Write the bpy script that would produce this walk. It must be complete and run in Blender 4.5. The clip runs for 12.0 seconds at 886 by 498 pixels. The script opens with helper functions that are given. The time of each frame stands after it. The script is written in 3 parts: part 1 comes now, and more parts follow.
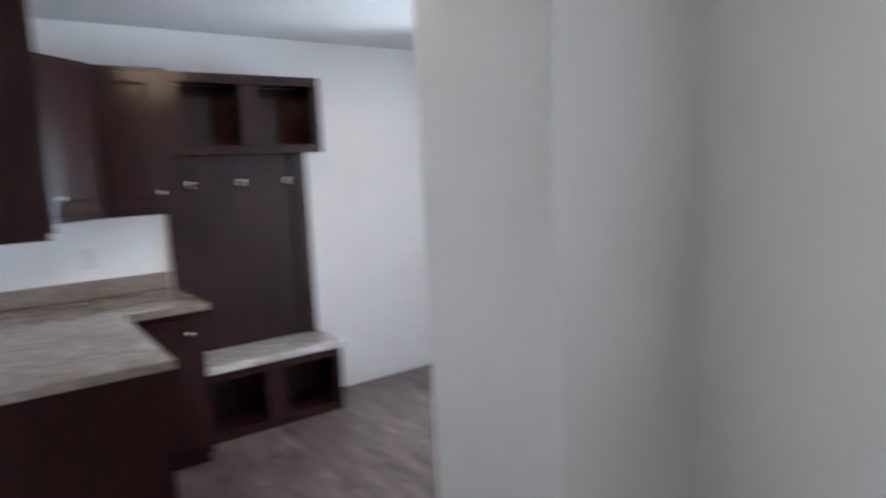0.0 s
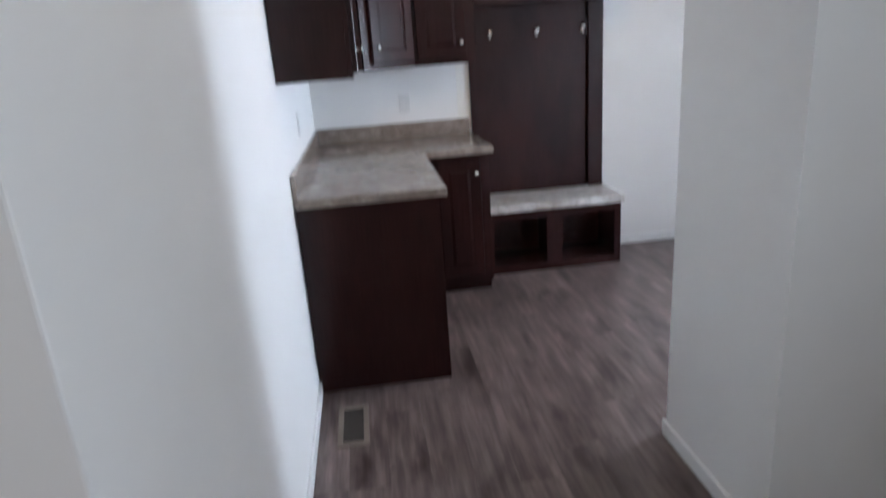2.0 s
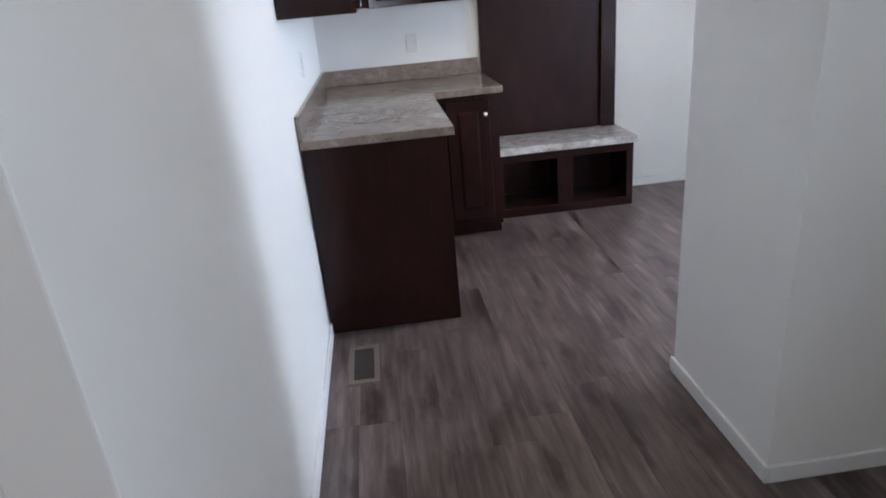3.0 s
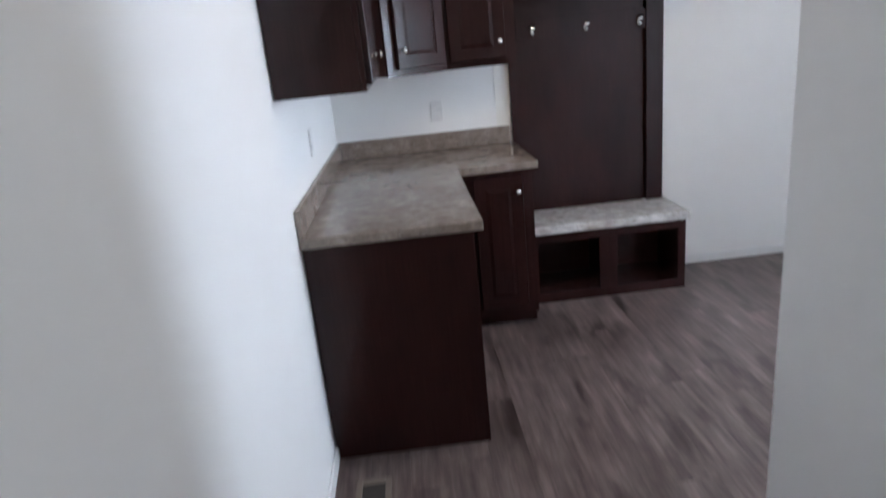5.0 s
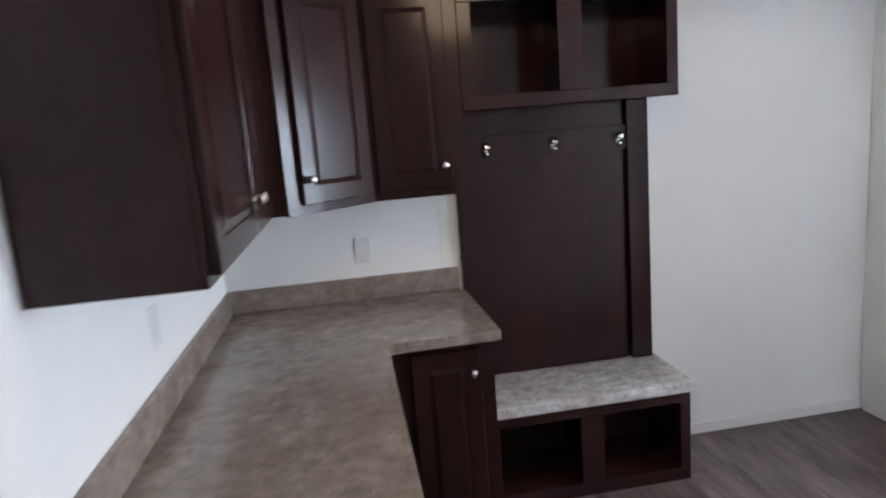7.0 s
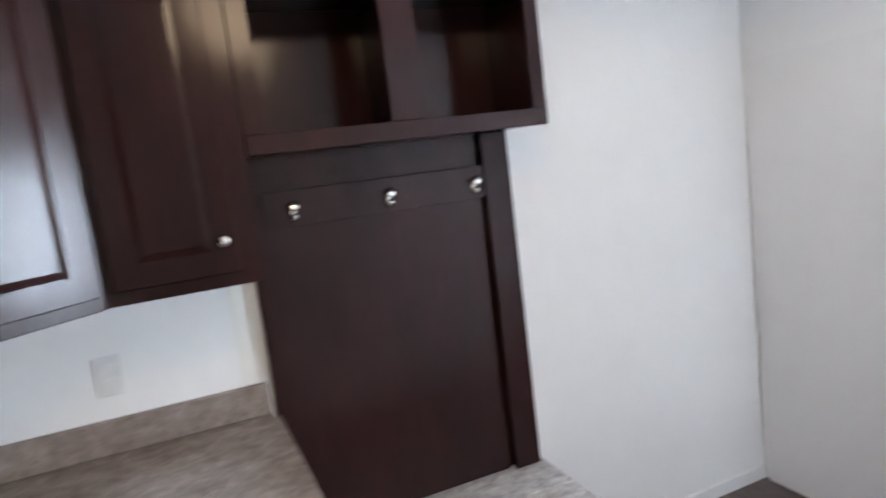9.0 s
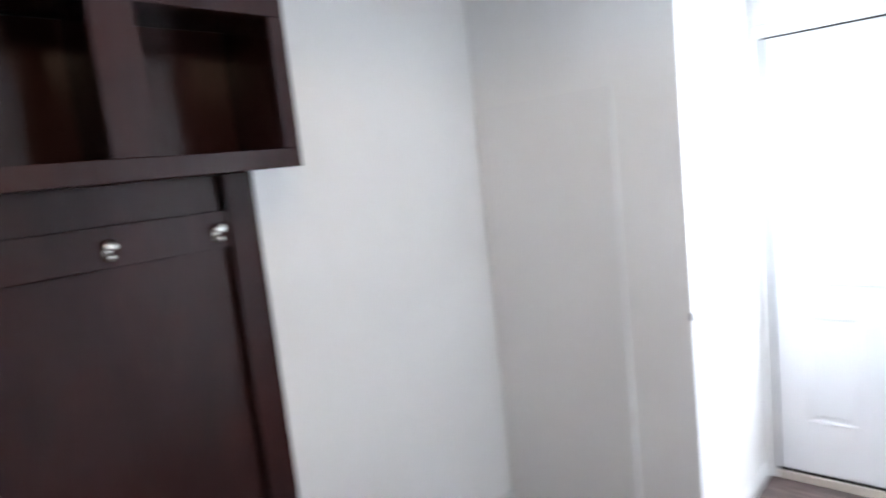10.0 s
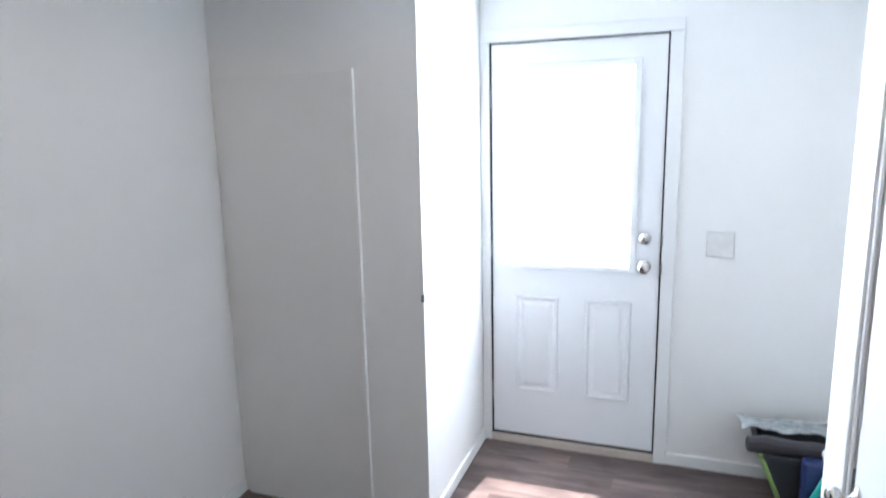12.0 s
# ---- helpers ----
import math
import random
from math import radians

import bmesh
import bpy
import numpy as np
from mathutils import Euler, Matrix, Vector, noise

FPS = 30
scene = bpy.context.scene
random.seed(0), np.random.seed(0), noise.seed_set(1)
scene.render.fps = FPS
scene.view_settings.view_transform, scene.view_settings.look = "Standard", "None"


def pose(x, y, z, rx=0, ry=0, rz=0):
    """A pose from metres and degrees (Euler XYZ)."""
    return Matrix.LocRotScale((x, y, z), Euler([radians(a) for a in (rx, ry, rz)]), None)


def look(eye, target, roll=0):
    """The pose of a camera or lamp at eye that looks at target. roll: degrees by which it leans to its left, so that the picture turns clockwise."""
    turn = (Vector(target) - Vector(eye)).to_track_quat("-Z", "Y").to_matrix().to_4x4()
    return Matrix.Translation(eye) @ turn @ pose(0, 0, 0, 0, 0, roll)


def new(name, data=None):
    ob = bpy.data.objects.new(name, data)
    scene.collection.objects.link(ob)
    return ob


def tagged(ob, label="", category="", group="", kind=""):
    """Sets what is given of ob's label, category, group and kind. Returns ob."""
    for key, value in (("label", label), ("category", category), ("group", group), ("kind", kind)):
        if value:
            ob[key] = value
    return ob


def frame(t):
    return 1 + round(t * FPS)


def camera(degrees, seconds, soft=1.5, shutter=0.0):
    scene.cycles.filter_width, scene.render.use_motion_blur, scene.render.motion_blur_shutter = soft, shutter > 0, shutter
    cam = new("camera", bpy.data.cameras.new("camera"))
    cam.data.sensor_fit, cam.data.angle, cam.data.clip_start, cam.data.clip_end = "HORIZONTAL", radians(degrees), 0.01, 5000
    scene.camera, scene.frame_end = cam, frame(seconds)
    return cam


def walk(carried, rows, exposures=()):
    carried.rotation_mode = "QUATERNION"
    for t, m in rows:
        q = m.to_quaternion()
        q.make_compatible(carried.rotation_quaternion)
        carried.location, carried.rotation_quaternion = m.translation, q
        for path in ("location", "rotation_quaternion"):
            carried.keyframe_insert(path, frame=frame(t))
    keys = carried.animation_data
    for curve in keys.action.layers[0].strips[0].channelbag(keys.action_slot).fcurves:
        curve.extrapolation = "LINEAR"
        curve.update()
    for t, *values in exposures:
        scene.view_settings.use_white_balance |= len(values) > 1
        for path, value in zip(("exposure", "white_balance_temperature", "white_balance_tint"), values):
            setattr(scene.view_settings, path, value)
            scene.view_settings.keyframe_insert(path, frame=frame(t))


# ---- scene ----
cam = camera(69.9, 12.0, soft=1.7, shutter=0.8)
PATH = [
    (0, (0.116, -0.002, 1.555), (1.288, 1.598, 1.306), -2.7),
    (0.5, (0.206, -0.075, 1.568), (0.824, 1.814, 1.349), -3.9),
    (1, (0.29, -0.162, 1.575), (0.626, 1.791, 1.309), -2.6),
    (1.5, (0.315, -0.19, 1.549), (0.566, 1.756, 1.159), -2.9),
    (2, (0.322, -0.21, 1.478), (0.53, 1.685, 0.873), -4.1),
    (2.5, (0.332, -0.222, 1.43), (0.51, 1.62, 0.671), -4.8),
    (4.5, (0.381, 0.066, 1.466), (0.444, 1.952, 0.805), -5.4),
    (5, (0.41, 0.281, 1.499), (0.487, 2.186, 0.894), -5.8),
    (5.5, (0.481, 0.506, 1.566), (0.478, 2.456, 1.121), -4.0),
    (6, (0.545, 0.697, 1.604), (0.526, 2.664, 1.245), -3.6),
    (6.5, (0.544, 0.971, 1.612), (0.666, 2.934, 1.254), -4.1),
    (8.5, (0.74, 1.977, 1.637), (1.344, 3.86, 1.339), -6.3),
    (9, (0.844, 2.082, 1.633), (1.609, 3.909, 1.357), -7.1),
    (9.5, (0.858, 2.194, 1.631), (1.998, 3.819, 1.393), -6.8),
    (10, (0.867, 2.278, 1.664), (2.328, 3.618, 1.401), -6.3),
    (10.5, (0.886, 2.275, 1.667), (2.604, 3.262, 1.397), -2.4),
    (11, (0.901, 2.236, 1.671), (2.727, 3.005, 1.399), -1.3),
    (11.5, (0.898, 2.227, 1.658), (2.758, 2.914, 1.395), -0.9),
    (12, (0.912, 2.262, 1.665), (2.758, 2.932, 1.289), -1.3),
]
EXPOSURE = [(0.0, 2.13, 6150, 14), (2.5, 2.15, 6050, 14), (5.0, 2.05, 6100, 14), (6.5, 1.86, 6300, 14), (8.5, 2.47, 6250, 13), (9.5, 2.43, 6300, 14), (11.0, 2.28, 6200, 12), (12.0, 1.94, 6100, 12)]
walk(cam, [(t, look(eye, target, roll)) for t, eye, target, roll in PATH], EXPOSURE)

# ---- daylight ----
SUN_WAY = Vector((-0.37, 0.07, -0.96)).normalized()
world = bpy.data.worlds.new("sky")
scene.world = world
world.use_nodes = True
wn = world.node_tree
sky = wn.nodes.new("ShaderNodeTexSky")
sky.sky_type, sky.sun_disc = "NISHITA", False
sky.sun_elevation, sky.sun_rotation = radians(68), radians(90 + 10)
wn.links.new(sky.outputs[0], wn.nodes["Background"].inputs[0])
wn.nodes["Background"].inputs[1].default_value = 0.12
sun = new("sun", bpy.data.lights.new("sun", "SUN"))
sun.data.energy, sun.data.angle, sun.data.color = 5.0, radians(0.5), (1.0, 0.95, 0.88)
sun.matrix_world = look((8, 2, 12), Vector((8, 2, 12)) + SUN_WAY)


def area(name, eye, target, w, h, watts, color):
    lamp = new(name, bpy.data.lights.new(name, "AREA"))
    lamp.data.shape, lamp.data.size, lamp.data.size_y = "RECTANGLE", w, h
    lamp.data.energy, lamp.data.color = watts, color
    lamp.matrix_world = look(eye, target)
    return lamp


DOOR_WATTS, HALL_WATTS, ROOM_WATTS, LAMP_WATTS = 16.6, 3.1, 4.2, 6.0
area("door_daylight", (4.10, 2.705, 1.45), (0, 2.705, 1.05), 0.60, 0.98, DOOR_WATTS, (0.76, 0.88, 1.0))
# Two fill lamps for the hall, added at assumed windows and aimed upwards.
area("hall_fill_east", (2.03, -0.55, 1.45), (0, -0.55, 2.10), 1.0, 1.15, HALL_WATTS, (0.84, 0.94, 1.0))
area("hall_fill_west", (-2.63, -0.25, 1.45), (0, -0.25, 2.10), 1.0, 1.15, ROOM_WATTS, (1.0, 0.91, 0.80))
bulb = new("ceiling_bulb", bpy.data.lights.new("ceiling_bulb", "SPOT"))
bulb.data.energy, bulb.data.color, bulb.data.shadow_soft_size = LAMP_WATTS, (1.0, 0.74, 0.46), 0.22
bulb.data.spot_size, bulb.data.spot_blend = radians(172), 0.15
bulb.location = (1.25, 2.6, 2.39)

# ---- materials ----


class Mat:
    """A node material under construction."""

    def __init__(self, name, rough=0.5, metal=0.0, spec=0.5):
        self.m = bpy.data.materials.new(name)
        self.m.use_nodes = True
        self.t = self.m.node_tree
        self.b = self.t.nodes["Principled BSDF"]
        self.b.inputs["Roughness"].default_value = rough
        self.b.inputs["Metallic"].default_value = metal
        self.b.inputs["Specular IOR Level"].default_value = spec

    def n(self, kind, **inputs):
        node = self.t.nodes.new("ShaderNode" + kind)
        for k, v in inputs.items():
            node.inputs[k.replace("_", " ")].default_value = v
        return node

    def link(self, a, b):
        self.t.links.new(a, b)

    def coords(self, scale=(1, 1, 1), shift=None):
        g = self.n("NewGeometry")
        mp = self.n("Mapping")
        mp.inputs["Scale"].default_value = scale
        self.link(g.outputs["Position"], mp.inputs["Vector"])
        if shift is not None:
            self.link(shift, mp.inputs["Location"])
        return mp.outputs[0]

    def noise(self, vec, scale, detail=4.0, rough=0.55):
        nz = self.n("TexNoise", Scale=scale, Detail=detail, Roughness=rough)
        self.link(vec, nz.inputs["Vector"])
        return nz.outputs["Fac"]

    def ramp(self, fac, stops):
        r = self.n("ValToRGB")
        els = r.color_ramp.elements
        while len(els) < len(stops):
            els.new(0.5)
        for e, (p, c) in zip(els, stops):
            e.position, e.color = p, (*c, 1)
        self.link(fac, r.inputs[0])
        return r.outputs[0]

    def mix(self, fac, a, b, mode="MIX"):
        x = self.t.nodes.new("ShaderNodeMix")
        x.data_type, x.blend_type = "RGBA", mode
        for v, i in ((fac, 0), (a, 6), (b, 7)):
            if isinstance(v, (int, float)):
                x.inputs[i].default_value = v
            elif isinstance(v, tuple):
                x.inputs[i].default_value = (*v, 1)
            else:
                self.link(v, x.inputs[i])
        return x.outputs[2]

    def color(self, c):
        if isinstance(c, tuple):
            self.b.inputs["Base Color"].default_value = (*c, 1)
        else:
            self.link(c, self.b.inputs["Base Color"])
        return self

    def rough(self, fac, lo, hi):
        r = self.n("MapRange", To_Min=lo, To_Max=hi)
        self.link(fac, r.inputs[0])
        self.link(r.outputs[0], self.b.inputs["Roughness"])
        return self

    def bump(self, fac, strength, distance):
        bp = self.n("Bump", Strength=strength, Distance=distance)
        self.link(fac, bp.inputs["Height"])
        self.link(bp.outputs[0], self.b.inputs["Normal"])
        return self


def paint(name, c, rough=0.6, relief=0.12, spot=0.04):
    k = Mat(name, rough)
    v = k.coords()
    big = k.noise(v, 1.3, 3)
    fine = k.noise(v, 260, 2)
    dark = tuple(x * (1 - spot) for x in c)
    k.color(k.ramp(big, [(0.3, dark), (0.7, c)]))
    k.bump(fine, relief, 0.0015)
    return k.m


def espresso(name):
    """Dark espresso-stained wood with a faint upright grain, satin lacquer."""
    k = Mat(name, 0.2, spec=0.25)
    v = k.coords((1, 1, 0.02))
    grain = k.noise(v, 240, 2, 0.6)
    cloud = k.noise(k.coords((1, 1, 0.4)), 5, 3)
    base = k.ramp(grain, [(0.2, (0.0200, 0.0070, 0.0066)), (0.55, (0.0255, 0.0091, 0.0084)), (0.9, (0.0320, 0.0118, 0.0107))])
    tint = k.ramp(cloud, [(0.3, (0.78, 0.80, 0.84)), (0.7, (1.26, 1.18, 1.14))])
    k.color(k.mix(1.0, base, tint, "MULTIPLY"))
    k.rough(cloud, 0.15, 0.20)
    k.bump(grain, 0.05, 0.0004)
    return k.m


def laminate(name, tones):
    """Stone-look laminate: taupe clouds drifting one way, brown veins, pale patches."""
    k = Mat(name, 0.25)
    v = k.coords((0.8, 1, 1))
    warp = k.noise(v, 6, 6, 0.62)
    mid = k.noise(v, 19, 9, 0.70)
    fine = k.noise(k.coords(), 75, 8, 0.72)
    c1 = k.ramp(mid, [(0.30, tones[0]), (0.44, tones[1]), (0.55, tones[2]), (0.70, tones[3])])
    c2 = k.ramp(warp, [(0.36, (0.88, 0.81, 0.75)), (0.50, (0.98, 0.95, 0.92)), (0.64, (1.07, 1.05, 1.03))])
    c3 = k.ramp(fine, [(0.33, (0.38, 0.32, 0.30)), (0.41, (1, 1, 1)), (0.60, (1.0, 1.0, 1.0)), (0.72, (1.4, 1.4, 1.4))])
    fleck = k.noise(k.coords(), 40, 3, 0.5)
    c4 = k.ramp(fleck, [(0.31, (0.52, 0.47, 0.45)), (0.40, (0.97, 0.96, 0.95)), (0.58, (1.0, 1.0, 1.0)), (0.68, (1.28, 1.28, 1.28))])
    c = k.mix(1.0, k.mix(1.0, c1, c2, "MULTIPLY"), c3, "MULTIPLY")
    k.color(k.mix(0.5, c, c4, "MULTIPLY"))
    k.rough(mid, 0.11, 0.18)
    return k.m


def plank_vinyl(name):
    """Weathered grey-brown oak-look vinyl; every plank its own tone and grain."""
    k = Mat(name, 0.42)
    o = k.n("ObjectInfo")
    sh = k.n("CombineXYZ")
    mul = k.n("Math")
    mul.operation = "MULTIPLY"
    mul.inputs[1].default_value = 37.0
    k.link(o.outputs["Random"], mul.inputs[0])
    for i in (0, 1, 2):
        k.link(mul.outputs[0], sh.inputs[i])
    streak = k.noise(k.coords((1, 0.07, 1), sh.outputs[0]), 42, 5, 0.6)
    broad = k.noise(k.coords((1, 0.22, 1), sh.outputs[0]), 11, 5, 0.62)
    knots = k.noise(k.coords((1, 0.35, 1), sh.outputs[0]), 9, 3, 0.5)
    c = k.ramp(streak, [(0.28, (0.068, 0.048, 0.045)), (0.50, (0.122, 0.093, 0.087)), (0.74, (0.195, 0.158, 0.150))])
    c = k.mix(0.85, c, k.ramp(broad, [(0.30, (0.55, 0.50, 0.48)), (0.5, (0.92, 0.90, 0.88)), (0.70, (1.45, 1.42, 1.40))]), "MULTIPLY")
    c = k.mix(0.8, c, k.ramp(knots, [(0.33, (0.36, 0.30, 0.29)), (0.45, (1, 1, 1)), (0.70, (1.12, 1.11, 1.11))]), "MULTIPLY")
    tone = k.ramp(o.outputs["Random"], [(0.0, (0.88, 0.86, 0.86)), (0.5, (1.0, 0.98, 0.98)), (1.0, (1.12, 1.10, 1.10))])
    k.color(k.mix(1.0, c, tone, "MULTIPLY"))
    k.rough(streak, 0.24, 0.38)
    k.bump(streak, 0.14, 0.001)
    return k.m


def plain(name, c, rough=0.5, metal=0.0, spot=0.1):
    k = Mat(name, rough, metal)
    v = k.coords()
    n1 = k.noise(v, 30, 4)
    k.color(k.ramp(n1, [(0.3, tuple(x * (1 - spot) for x in c)), (0.7, c)]))
    k.rough(k.noise(v, 90, 3), rough * 0.85, min(1.0, rough * 1.15))
    return k.m


WALL = paint("wall_paint", (0.875, 0.865, 0.845), 0.62)
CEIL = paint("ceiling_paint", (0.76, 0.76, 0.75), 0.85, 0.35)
TRIM = paint("trim_paint", (0.83, 0.83, 0.82), 0.38, 0.03, 0.02)
DOORP = paint("door_paint", (0.84, 0.845, 0.86), 0.40, 0.05, 0.02)
PANELP = paint("panel_paint", (0.845, 0.835, 0.82), 0.5, 0.06, 0.02)
CREAM = paint("cream_strip", (0.83, 0.81, 0.75), 0.5, 0.06, 0.02)
WOOD = espresso("espresso_wood")
# Same laminate as SEAT; brown of the reflected cabinets is mixed into its colour.
STONE = laminate("stone_laminate_reflection", [(0.200, 0.160, 0.136), (0.250, 0.208, 0.182), (0.292, 0.250, 0.223), (0.38, 0.343, 0.316)])
SEAT = laminate("pale_stone_laminate", [(0.25, 0.235, 0.23), (0.42, 0.40, 0.39), (0.52, 0.50, 0.49), (0.72, 0.70, 0.69)])
PLANK = plank_vinyl("vinyl_plank")
CHROME = plain("brushed_nickel", (0.72, 0.70, 0.67), 0.22, 1.0, 0.05)
PLATE = plain("ivory_plastic", (0.80, 0.79, 0.77), 0.35)
WHITE = plain("white_plastic", (0.90, 0.92, 0.94), 0.3)
SILL = plain("worn_threshold", (0.62, 0.54, 0.47), 0.45)
SUBFLOOR = plain("subfloor", (0.045, 0.036, 0.032), 0.8)
# Near-black that paints shade in the door gaps and the vent well.
DARK = plain("shade_black", (0.012, 0.011, 0.010), 0.7)
VENTM = plain("vent_enamel", (0.20, 0.165, 0.135), 0.4)
LOUVER = plain("louver_enamel", (0.035, 0.027, 0.023), 0.6)
GROUNDM = plain("dry_ground", (0.26, 0.24, 0.20), 0.95)
BIN = plain("green_plastic", (0.32, 0.50, 0.16), 0.4)
SMOKE = plain("smoked_plastic", (0.05, 0.055, 0.07), 0.35)
SACK = plain("charcoal_fabric", (0.035, 0.032, 0.036), 0.8)
BLUE = plain("navy_plastic", (0.02, 0.035, 0.12), 0.35)
TEAL = plain("teal_plastic", (0.03, 0.46, 0.40), 0.35)
FILM = plain("pale_wrap", (0.62, 0.66, 0.66), 0.3)
WRAP = plain("clear_wrap", (0.42, 0.45, 0.46), 0.15, 0.0, 0.45)
STEEL = plain("hinge_steel", (0.30, 0.29, 0.29), 0.35, 1.0)
SHADE = Mat("lamp_glass", 0.4).color((0.85, 0.82, 0.75)).m
GLASS = Mat("pane_glass", 0.0)
GLASS.b.inputs["Transmission Weight"].default_value = 1.0
GLASS.b.inputs["IOR"].default_value = 1.45
GLASS = GLASS.m

# ---- building helpers ----


def mesh_of(name, bm, material):
    me = bpy.data.meshes.new(name)
    bm.to_mesh(me)
    bm.free()
    me.materials.append(material)
    return me


def part(name, bm, material, parent=None, label=""):
    """Links a bmesh as one mesh object, under a thing or part where given."""
    ob = new(name, mesh_of(name, bm, material))
    if parent is not None:
        ob.parent = parent
    if label:
        ob["label"] = label
    return ob


def thing(name, label, category, group="", at=(0, 0, 0)):
    ob = new(name)
    ob.location = at
    ob.empty_display_size = 0.05
    return tagged(ob, label, category, group)


def box(x0, x1, y0, y1, z0, z1, bevel=0.0, bm=None):
    bm = bm or bmesh.new()
    vs = bmesh.ops.create_cube(bm, size=1)["verts"]
    for v in vs:
        v.co = Vector((x0 + (v.co.x + 0.5) * (x1 - x0), y0 + (v.co.y + 0.5) * (y1 - y0), z0 + (v.co.z + 0.5) * (z1 - z0)))
    if bevel:
        es = list({e for v in vs for e in v.link_edges})
        bmesh.ops.bevel(bm, geom=es, offset=bevel, segments=2, affect="EDGES", profile=0.5)
    return bm


def prism(points, z0, z1, bevel=0.0):
    """An upright prism on a plan outline, counter-clockwise."""
    bm = bmesh.new()
    lo = [bm.verts.new((x, y, z0)) for x, y in points]
    hi = [bm.verts.new((x, y, z1)) for x, y in points]
    bm.faces.new(lo[::-1])
    bm.faces.new(hi)
    n = len(points)
    for i in range(n):
        bm.faces.new((lo[i], lo[(i + 1) % n], hi[(i + 1) % n], hi[i]))
    if bevel:
        bmesh.ops.bevel(bm, geom=bm.edges[:], offset=bevel, segments=2, affect="EDGES", profile=0.5)
    return bm


def lathe(profile, m=None, steps=20, bm=None):
    """Turns (radius, height) pairs round z, then moves it by m."""
    bm = bm or bmesh.new()
    rings = []
    for r, h in profile:
        rings.append([bm.verts.new((r * math.cos(2 * math.pi * i / steps), r * math.sin(2 * math.pi * i / steps), h)) for i in range(steps)])
    for a, b in zip(rings, rings[1:]):
        for i in range(steps):
            bm.faces.new((a[i], a[(i + 1) % steps], b[(i + 1) % steps], b[i]))
    bm.faces.new(rings[0][::-1])
    bm.faces.new(rings[-1])
    for f in bm.faces:
        f.smooth = True
    if m is not None:
        bmesh.ops.transform(bm, matrix=m, verts=[v for ring in rings for v in ring])
    return bm


def raised_door(w, h, t=0.020, rail=0.058):
    """A framed cabinet door with a raised centre field, lying in x-z, front at y=0 facing -y, lower left corner at the origin."""
    bm = bmesh.new()

    def ring(inset, y):
        return [bm.verts.new(p) for p in ((inset, y, inset), (w - inset, y, inset), (w - inset, y, h - inset), (inset, y, h - inset))]

    loops = [ring(0, t), ring(0, 0.003), ring(0.003, 0), ring(rail, 0), ring(rail + 0.0003, 0.004), ring(rail + 0.004, 0.004), ring(rail + 0.022, 0.0008)]
    bm.faces.new(loops[0][::-1])
    for a, b in zip(loops, loops[1:]):
        for i in range(4):
            bm.faces.new((a[i], a[(i + 1) % 4], b[(i + 1) % 4], b[i]))
    bm.faces.new(loops[-1])
    bmesh.ops.recalc_face_normals(bm, faces=bm.faces[:])
    return bm


def knob_mesh():
    """A small turned cabinet knob, its axis along -y from the origin."""
    return lathe([(0.008, 0.0), (0.0085, 0.003), (0.005, 0.006), (0.005, 0.013), (0.010, 0.017), (0.0145, 0.021), (0.015, 0.025), (0.012, 0.029), (0.005, 0.031)],
                 pose(0, 0, 0, 90), 18)


def faceted(bm):
    for f in bm.faces:
        f.smooth = False
    return bm


def moved(bm, m):
    bmesh.ops.transform(bm, matrix=m, verts=bm.verts[:])
    return bm


def structure(name, bm, material, label, category):
    return tagged(part(name, bm, material), label, category, kind="structure")


# ---- structure ----
CEILING = 2.46
XE, YN = 4.0, 4.1


def wall(name, x0, x1, y0, y1, label, z0=-0.05, z1=CEILING, bevel=0.0):
    return structure(name, box(x0, x1, y0, y1, z0, z1, bevel), WALL, label, "wall")


def wall_with_hole(name, x0, x1, y0, y1, hole, label, along):
    """A wall with one rectangular opening (a0, a1, z0, z1) along its length."""
    a0, a1, h0, h1 = hole
    bm = bmesh.new()
    if along == "y":
        box(x0, x1, y0, a0, -0.05, CEILING, bm=bm)
        box(x0, x1, a1, y1, -0.05, CEILING, bm=bm)
        box(x0, x1, a0, a1, h1, CEILING, bm=bm)
        if h0 > 0:
            box(x0, x1, a0, a1, -0.05, h0, bm=bm)
    else:
        box(x0, a0, y0, y1, -0.05, CEILING, bm=bm)
        box(a1, x1, y0, y1, -0.05, CEILING, bm=bm)
        box(a0, a1, y0, y1, h1, CEILING, bm=bm)
        if h0 > 0:
            box(a0, a1, y0, y1, -0.05, h0, bm=bm)
    return structure(name, bm, WALL, label, "wall")


wall("wall_west", -0.12, 0.0, 0.39, YN, "off-white painted wall behind the counter run", bevel=0.004)
wall("wall_north", -0.12, XE + 0.12, YN, YN + 0.12, "off-white painted wall behind the hall tree")
wall_with_hole("wall_east", XE, XE + 0.12, 1.08, YN, (2.285, 3.125, 0.0, 2.065), "off-white painted wall round the back door", "y")
wall("wall_closet_west", 3.165, 3.265, 3.165, YN, "grey-shaded painted closet wall beside the alcove")
wall("wall_closet_south", 3.265, XE, 3.165, 3.265, "sunlit white painted side wall of the door alcove")
wall_with_hole("wall_south", 1.47, 2.94, 1.675, 1.795, (1.86, 2.66, 0.0, 2.04), "painted partition wall with an interior door", "x")
wall("wall_passage", 1.352, 1.47, 1.175, 1.785, "painted end wall beside the passage")
wall("wall_hall_north", 1.47, 2.0, 1.175, 1.285, "painted hall wall in shade")
wall_with_hole("wall_hall_east", 2.0, 2.12, -2.72, 1.32, (-1.10, 0.0, 0.85, 2.05), "painted hall wall with an unseen added window and a cover plate", "y")
